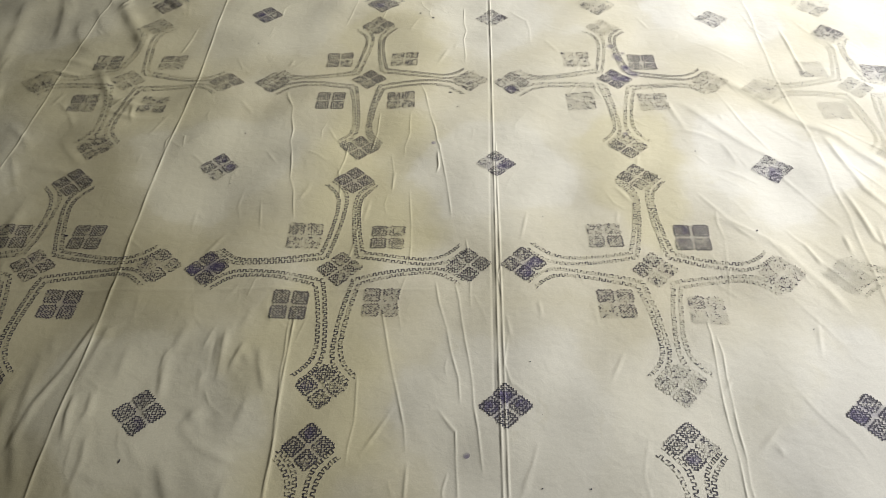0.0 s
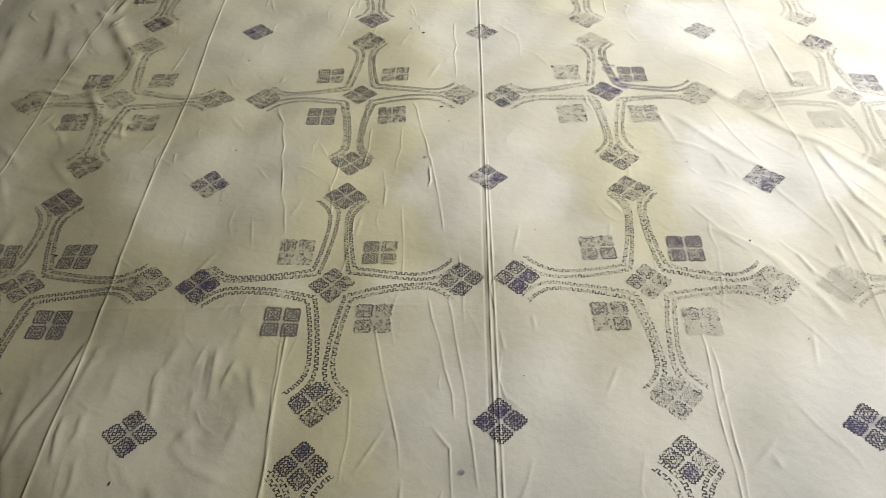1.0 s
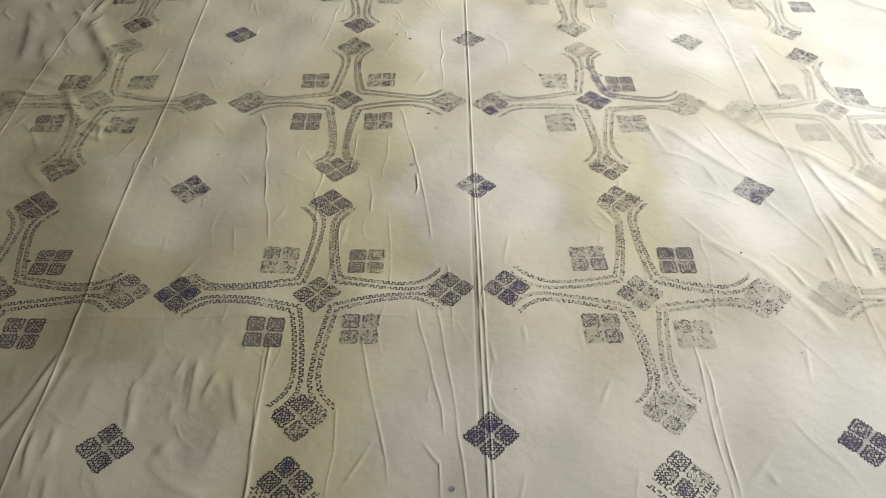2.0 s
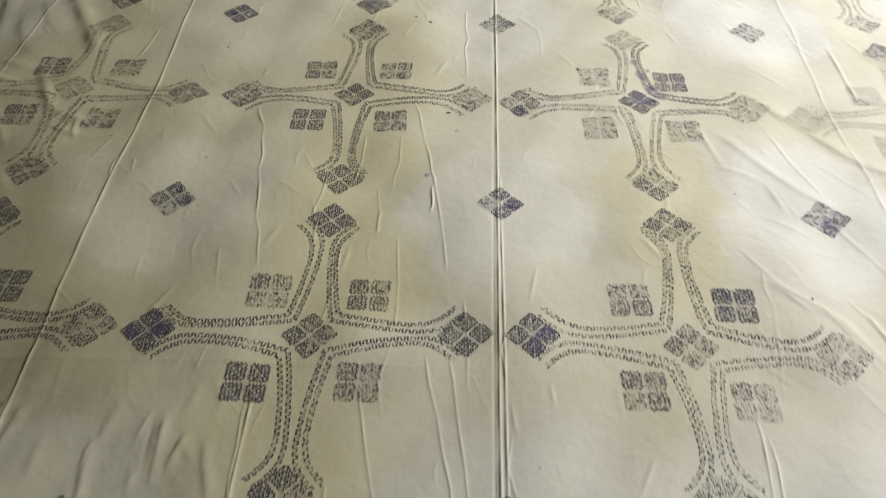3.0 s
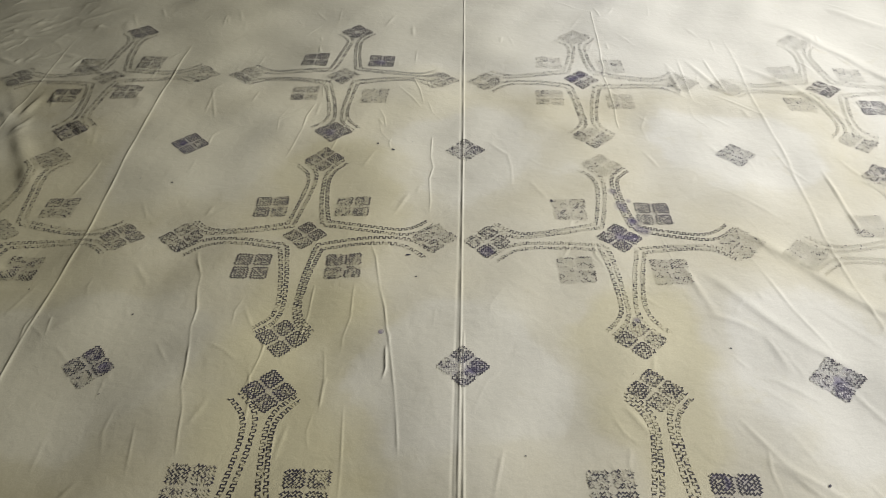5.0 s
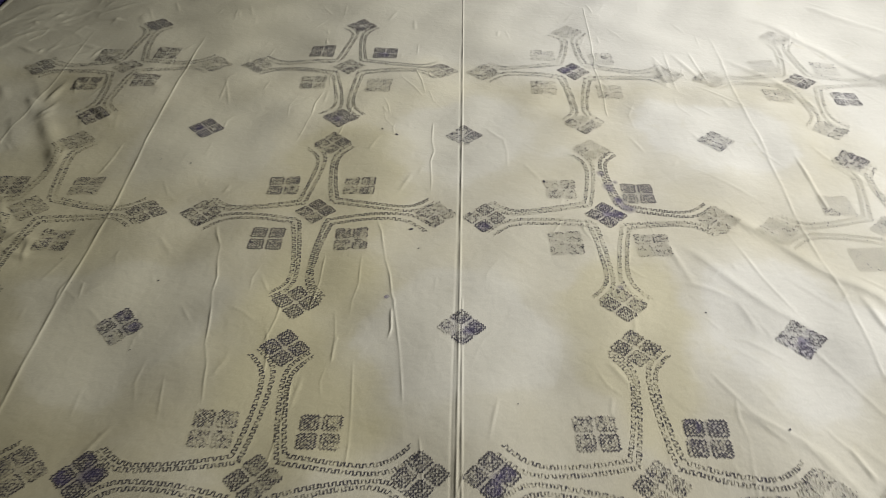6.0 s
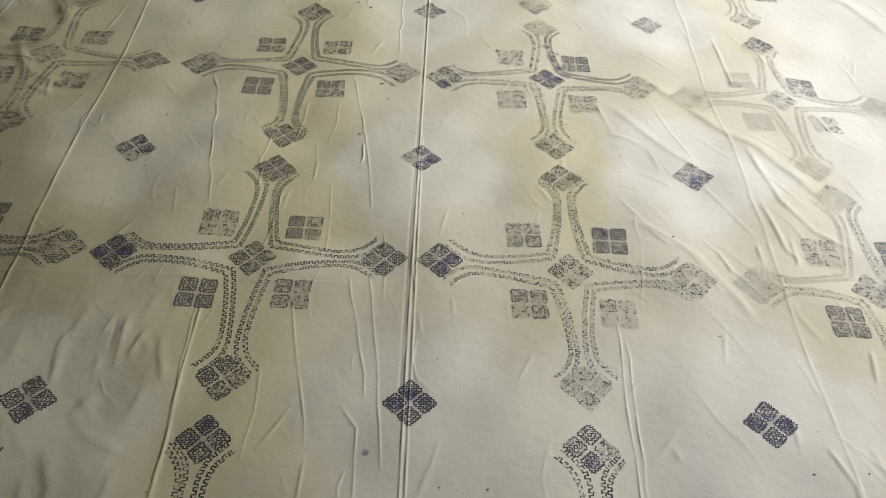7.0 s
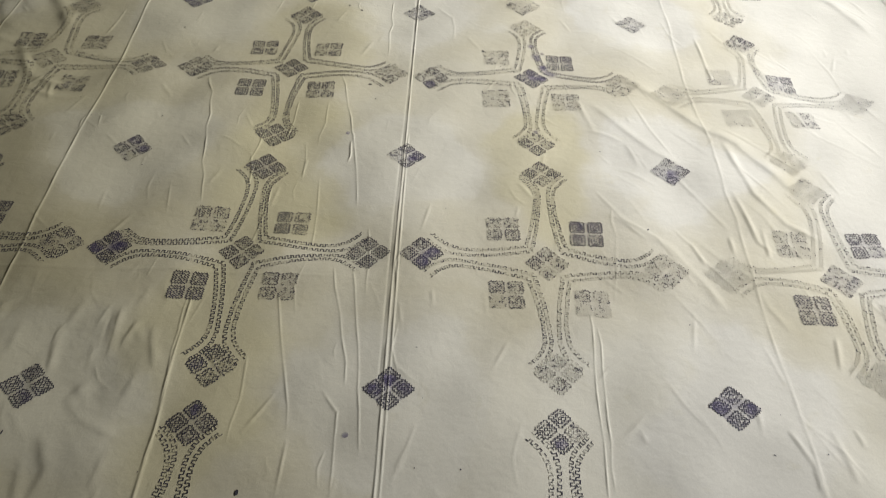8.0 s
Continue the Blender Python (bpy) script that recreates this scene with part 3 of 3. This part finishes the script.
def smooth_line(points, step):
    """Points at even steps along a rounded line through the given ones."""
    p = np.array(points, float)
    for _ in range(2):
        q = [p[0]]
        for a, b in zip(p, p[1:]):
            q += [a * 0.75 + b * 0.25, a * 0.25 + b * 0.75]
        p = np.array(q + [points[-1]])
    d = np.r_[0, np.cumsum(np.linalg.norm(np.diff(p, axis=0), axis=1))]
    s = np.linspace(0, d[-1], max(3, int(round(d[-1] / step)) + 1))
    return np.stack([np.interp(s, d, p[:, 0]), np.interp(s, d, p[:, 1])], 1)


def meander(points, period, high):
    """A square wave running along a rounded line."""
    p = smooth_line(points, period / 2)
    t = np.gradient(p, axis=0)
    t /= np.linalg.norm(t, axis=1)[:, None]
    nrm = np.stack([-t[:, 1], t[:, 0]], 1)
    out = []
    for k in range(len(p) - 1):
        s = high / 2 if k % 2 else -high / 2
        out += [p[k] + nrm[k] * s, p[k + 1] + nrm[k + 1] * s]
    return out


def zigzag_ring(cx, cy, half, teeth, high):
    """A square ring whose sides run in zigzag."""
    out = []
    corners = [(-half, -half), (half, -half), (half, half), (-half, half)]
    for k in range(4):
        (ax, ay), (bx, by) = corners[k], corners[(k + 1) % 4]
        nx, ny = (by - ay), -(bx - ax)
        n = math.hypot(nx, ny)
        for i in range(teeth * 2):
            u = i / (teeth * 2)
            s = high * (1 if i % 2 else -1) / n
            out.append((cx + ax + (bx - ax) * u + nx * s, cy + ay + (by - ay) * u + ny * s))
    return out


def quarter_strokes():
    """A quarter of the square printing block: zigzag rings nested round a small square."""
    return [(zigzag_ring(0, 0, 0.0022 * teeth, teeth, 0.0015), True) for teeth in (5, 3, 1)]


QUARTER = quarter_strokes()
# one quadrant of the crossing ornament: from one flare over the inner corner to the other flare
INNER = ((0.201, 0.0370), (0.188, 0.0245), (0.175, 0.0135), (0.160, 0.0080), (0.140, 0.0060), (0.085, 0.0118), (0.045, 0.0198), (0.0245, 0.0245))
OUTER = ((0.191, 0.0450), (0.178, 0.0325), (0.165, 0.0230), (0.150, 0.0178), (0.130, 0.0164), (0.085, 0.0222), (0.052, 0.0293), (0.0340, 0.0340))


def laid(name, sheets, centre, turn, size, mats, parent, colour):
    """A mesh of flat pieces (points, faces, slot, lift) turned, moved and laid over the folds of the cloth."""
    c, s = math.cos(turn) * size, math.sin(turn) * size
    verts, faces, slots, base = [], [], [], 0
    for v, f, slot, lift in sheets:
        x, y = centre[0] + v[:, 0] * c - v[:, 1] * s, centre[1] + v[:, 0] * s + v[:, 1] * c
        verts.append(np.stack([x - centre[0], y - centre[1], cloth_height(x, y) + lift], 1))
        faces.extend(tuple(i + base for i in q) for q in f)
        slots.extend([slot] * len(f))
        base += len(v)
    at = Vector((*centre, 0)) - (parent.location if parent is not sheet else Vector((0, 0, 0)))
    ob = mesh_object(name, np.concatenate(verts).tolist(), faces, mats, parent, slots=slots, at=at)
    ob.color = (*colour, 0, 1)
    return ob


def film(cx, cy, half, n, round_edge=False):
    """A small flat patch of n by n faces; round_edge draws its corners in."""
    side = np.linspace(-1, 1, n + 1)
    gx, gy = np.meshgrid(side, side)
    x, y = gx.ravel(), gy.ravel()
    if round_edge:
        x, y = x * np.sqrt(1 - y * y / 2), y * np.sqrt(1 - x * x / 2)
    v = np.stack([cx + x * half, cy + y * half], 1)
    f = [(j * (n + 1) + i, j * (n + 1) + i + 1, (j + 1) * (n + 1) + i + 1, (j + 1) * (n + 1) + i) for j in range(n) for i in range(n)]
    return v, f


def block_print(name, x, y, turn, ink, bleed, size, blots):
    """One print of the square block: a thin film of bled ink that carries its four stroked quarters."""
    whole = laid(name, [(*film(0, 0, 0.0262, 12), 0, LIFT * 0.5)], (x, y), turn, size, [WASH], sheet, (ink, bleed))
    c, s = math.cos(turn) * size, math.sin(turn) * size
    for k, (sx, sy) in enumerate(((-1, -1), (-1, 1), (1, -1), (1, 1))):
        cx, cy = sx * 0.0145, sy * 0.0145
        at = (x + cx * c - cy * s, y + cx * s + cy * c)
        level = ink + jit.uniform(-0.13, 0.13) + 0.12 * (k in blots)
        pieces = [(*ribbon(wobble(line), 0.00120, closed), 0, LIFT) for line, closed in QUARTER]
        if k in blots:
            pieces.append((*film(jit.uniform(-0.002, 0.002), jit.uniform(-0.002, 0.002), jit.uniform(0.009, 0.0115), 6, True), 1, LIFT * 0.75))
        laid("printed_quarter", pieces, at, turn + jit.uniform(-0.02, 0.02), size, [INK, BLOT], whole, (level, bleed))
    return whole


BLOT = ink_material("bled_ink_heavy", (0.10, 0.075, 0.22), True)
bn = BLOT.node_tree
for link in list(bn.links):
    if link.to_node.type == "MATH" and link.from_node.type == "SEPARATE_COLOR":
        at = link.to_socket
        bn.links.remove(link)
        at.default_value = 0.5
jit = random.Random(11)


def diamond(x, y, ink=0.6, bleed=0.1, blots=()):
    return block_print("printed_diamond", x, y, radians(45 + jit.uniform(-3, 3)), ink, bleed, 0.99 + jit.uniform(-0.02, 0.02), blots)


def square(x, y, ink=0.6, bleed=0.1, blots=()):
    return block_print("printed_square", x, y, radians(jit.uniform(-3, 3)), ink, bleed, 1.03 + jit.uniform(-0.02, 0.02), blots)


def bracket(x, y, sx, sy, ink, ends):
    """One quadrant of the ornament, two toothed lines with flares that meet the tip prints."""
    (ex, ey), (nx, ny) = ends
    for line in (INNER, OUTER):
        reach = [min(1, max(0, (px - 0.04) / 0.11)) for px, py in line]
        first = [(px + (ex - 0.205) * r, py + ey * r) for (px, py), r in zip(line, reach)]
        second = [(py + nx * r, px + (ny - 0.205) * r) for (px, py), r in zip(line, reach)][::-1]
        one = meander([(px * sx, py * sy) for px, py in first], 0.0090, 0.0050)
        two = meander([(px * sx, py * sy) for px, py in second], 0.0090, 0.0050)
        pieces = [(*ribbon(wobble(one + two), 0.00125), 0, LIFT)]
        laid("printed_border", pieces, (x, y), jit.uniform(-0.015, 0.015), 1.0, [INK], sheet, (ink + jit.uniform(-0.06, 0.06), 0.1))


def crossing(x, y, tl=(-67, 69), tr=(70, 67), bl=(-68, -74), br=(71, -76), left=(-204, -1), right=(205, -2), up=(1, 212), down=(2, -217),
             ink=0.62, weak="", strong="", blots=None, skip=""):
    """One whole ornament: centre diamond, four squares, four tip diamonds and four border brackets (offsets in millimetres)."""
    blots = blots or {}
    places = {"tl": tl, "tr": tr, "bl": bl, "br": br, "left": left, "right": right, "up": up, "down": down, "mid": (0, 0)}
    for key, (dx, dy) in places.items():
        if key in skip.split():
            continue
        level = ink + jit.uniform(-0.08, 0.08) - 0.13 * (key in weak.split()) + 0.22 * (key in strong.split())
        make = square if key in ("tl", "tr", "bl", "br") else diamond
        make(x + dx / 1000, y + dy / 1000, level, 0.07 + 0.12 * (key in strong.split()), blots.get(key, ()))
    for key, sx, sy, e, n in (("ne", 1, 1, right, up), ("nw", -1, 1, left, up), ("se", 1, -1, right, down), ("sw", -1, -1, left, down)):
        level = ink + jit.uniform(-0.08, 0.05) - 0.10 * (key in weak.split()) + 0.22 * (key in strong.split())
        bracket(x, y, sx, sy, level, ((abs(e[0]) / 1000, sy * e[1] / 1000), (sx * n[0] / 1000, abs(n[1]) / 1000)))


crossing(0.001, -0.001, (-67, 73), (71, 72), (-68, -77), (72, -71), (-214, 0), (205, 9), (-1, 217), (2, -222), ink=0.66, strong="left up bl", weak="tl", blots={"left": (1, 2, 3), "down": (1,)})
crossing(0.499, 0.0015, (-71, 73), (70, 69), (-69, -70), (66, -79), (-206, 4), (194, -9), (4, 222), (2, -213), ink=0.53, strong="left tr", weak="bl down br se sw right", blots={"left": (0, 2), "tr": (1,)})
crossing(-0.003, 0.528, (-70, 78), (69, 75), (-70, -77), (71, -73), (-202, -4), (210, 0), (-1, 222), (2, -218), ink=0.62, strong="", weak="tr br right")
crossing(0.5015, 0.5285, (-73, 70), (65, 66), (-76, -76), (67, -76), (-211, -12), (192, -8), (-2, 200), (-2, -216), ink=0.47, strong="mid tr ne", weak="tl up bl right", blots={"mid": (2, 3), "left": (0,)})
crossing(-0.511, 0.529, (-63, 66), (76, 71), (-67, -79), (77, -80), (-190, -7), (211, -6), (-1, 221), (7, -223), ink=0.52, weak="left nw", strong="")
crossing(-0.499, 0.001, (-62, 66), (66, 66), (-68, -74), (73, -77), (-204, 0), (207, 3), (-10, 205), (10, -220), ink=0.62, strong="br")
crossing(0.975, 0.498, (-69, 64), (62, 55), (-62, -73), (68, -76), (-190, -2), (204, -2), (6, 200), (0, -216), ink=0.31, strong="tr up", weak="bl left down nw sw")
crossing(0.981, -0.006, (-62, 74), (65, 78), (-67, -70), (68, -76), (-190, -4), (204, 0), (6, 212), (-4, -200), ink=0.31, strong="mid tr bl", weak="left down up nw")
crossing(-0.0075, 1.058, (-71, 73), (76, 68), (-71, -70), (74, -80), (-213, 10), (211, -8), (4, 226), (8, -219), ink=0.54, strong="tl tr down up", weak="br")
crossing(0.4965, 1.046, (-63, 70), (69, 60), (-71, -74), (71, -80), (-203, -1), (209, -8), (5, 207), (-2, -224), ink=0.39, strong="mid", weak="tl up right tr br", blots={"mid": (1, 3)})
crossing(-0.5155, 1.058, (-63, 58), (73, 65), (-66, -77), (64, -70), (-203, -5), (203, 12), (3, 222), (2, -218), ink=0.52, strong="down up")
crossing(0.9875, 1.0115, (-60, 69), (76, 62), (-67, -64), (73, -74), (-196, 10), (200, 0), (3, 204), (-5, -204), ink=0.31, strong="mid br", weak="left up tr tl right ne nw")
crossing(-0.004, -0.530, up=(2, 215), ink=0.66, strong="up", blots={"up": (3,)})
crossing(0.496, -0.522, up=(0, 216), ink=0.62, strong="", blots={"up": (0,)})
crossing(-0.505, -0.530, ink=0.6)
crossing(0.985, -0.525, ink=0.45)
for x, y, ink, bleed, blots in ((0.254, 0.259, 0.55, 0.25, (2,)), (0.743, 0.245, 0.50, 0.3, (0,)), (-0.2535, 0.2525, 0.55, 0.2, (2, 3)), (0.258, -0.2505, 0.85, 0.3, (1, 2, 3)),
                                (-0.2405, -0.269, 0.75, 0.2, (0,)), (0.254, 0.788, 0.5, 0.2, ()), (0.746, 0.766, 0.5, 0.15, ()), (-0.267, 0.8005, 0.7, 0.3, (1,)),
                                (0.742, -0.262, 0.75, 0.3, (2, 1)), (0.25, -0.79, 0.7, 0.2, ()), (-0.25, -0.79, 0.7, 0.2, ()), (0.745, -0.79, 0.6, 0.2, ())):
    diamond(x, y, ink, bleed, blots)


# ---- specks and ink drops ----
def drop(x, y, r, mat, name, stretch=1.0, a=0.0):
    ring = [(r * math.cos(k * math.pi / 8) * stretch, r * math.sin(k * math.pi / 8)) for k in range(16)]
    pts = np.array([(u * math.cos(a) - v * math.sin(a), u * math.sin(a) + v * math.cos(a)) for u, v in ring])
    z = cloth_height(x + pts[:, 0], y + pts[:, 1]) + LIFT * 1.3
    ob = mesh_object(name, [(p[0], p[1], h) for p, h in zip(pts.tolist(), z)], [tuple(range(16))], [mat], sheet, at=(x, y, 0))
    ob.color = (1, 0.8, 0, 1)
    return ob


drop(0.205, -0.3255, 0.0046, BLOT, "ink_drop")
drop(0.138, 0.322, 0.0044, BLOT, "ink_drop")
for x, y, r, st in ((0.166, 0.486, 0.0018, 2.2), (0.181, 0.437, 0.0013, 1.4), (0.079, -0.413, 0.0022, 1.8), (-0.262, 0.67, 0.0015, 1.0), (-0.225, 0.35, 0.0013, 1.2),
                    (-0.47, 0.07, 0.0022, 1.5), (0.675, 0.083, 0.0014, 2.0), (-0.243, -0.343, 0.0010, 3.2), (0.40, 0.62, 0.002, 2.0), (0.30, -0.37, 0.001, 1.0), (0.36, -0.37, 0.0012, 1.0),
                    (-0.40, 0.40, 0.001, 1.5), (0.33, 0.12, 0.001, 1.0), (0.12, 0.78, 0.0022, 1.6), (0.09, 0.80, 0.0016, 2.0), (0.62, 0.30, 0.0012, 1.2), (0.85, -0.33, 0.001, 1.3)):
    drop(x, y, r, INK, "ink_speck", st, x * 20)
for k in range(34):
    drop(jit.uniform(X0 + 0.1, X1 - 0.1), jit.uniform(-0.6, Y1 - 0.1), jit.uniform(0.0004, 0.0008), INK, "ink_speck", jit.uniform(1, 2.4), jit.uniform(0, 3))


# ---- smudges of bled ink ----
def smudge_material():
    """Ink that spread through wet cloth: thick in the middle, fading out unevenly; the object's colour gives its reach (blue)."""
    mat, n, l, b = material("spread_ink", 0.8)
    coords = n.new("ShaderNodeTexCoord").outputs["Object"]
    sep = n.new("ShaderNodeSeparateColor")
    l.new(n.new("ShaderNodeObjectInfo").outputs["Color"], sep.inputs[0])
    flat = n.new("ShaderNodeVectorMath")
    flat.operation = "MULTIPLY"
    flat.inputs[1].default_value = (1, 1, 0)
    l.new(coords, flat.inputs[0])
    far = n.new("ShaderNodeVectorMath")
    far.operation = "LENGTH"
    l.new(flat.outputs[0], far.inputs[0])
    geo = n.new("ShaderNodeNewGeometry").outputs["Position"]
    r = math_node(n, l, "DIVIDE", far.outputs["Value"], math_node(n, l, "MULTIPLY", sep.outputs[2], 0.1))
    r = math_node(n, l, "ADD", r, math_node(n, l, "MULTIPLY", noise_node(n, l, geo, 95.0, 4, 0.6), 0.5))
    cover = ramp(n, l, r, (0.28, 0.42), (0.70, 0.20), (1.08, 0.0))
    b.inputs["Base Color"].default_value = (0.13, 0.105, 0.25, 1)
    m = n.new("ShaderNodeMixShader")
    l.new(cover, m.inputs[0])
    l.new(n.new("ShaderNodeBsdfTransparent").outputs[0], m.inputs[1])
    l.new(b.outputs[0], m.inputs[2])
    l.new(m.outputs[0], n["Material Output"].inputs["Surface"])
    return mat


SMUDGE = smudge_material()


def smudge(x, y, half, a=0.0):
    ob = laid("ink_smudge", [(*film(0, 0, half, 8, True), 0, LIFT * 0.85)], (x, y), a, 1.0, [SMUDGE], sheet, (1.0, 0.5))
    ob.color = (1.0, 0.5, half * 10, 1)
    return ob


for x, y, half in ((0.515, 0.612, 0.018), (0.530, 0.572, 0.021), (0.506, 0.648, 0.013), (0.545, 0.548, 0.018), (0.745, 0.238, 0.020), (0.264, 0.252, 0.016), (0.528, 0.575, 0.012), (0.520, 0.600, 0.010), (0.536, 0.555, 0.013), (0.505, 0.53, 0.022), (0.53, 0.625, 0.008), (0.50, 0.35, 0.010), (-0.005, 0.835, 0.022),
                   (0.30, 0.0, 0.016), (-0.205, 0.0, 0.020), (0.256, -0.24, 0.014), (0.485, 1.05, 0.018), (0.066, 1.12, 0.024)):
    smudge(x, y, half, x * 9)
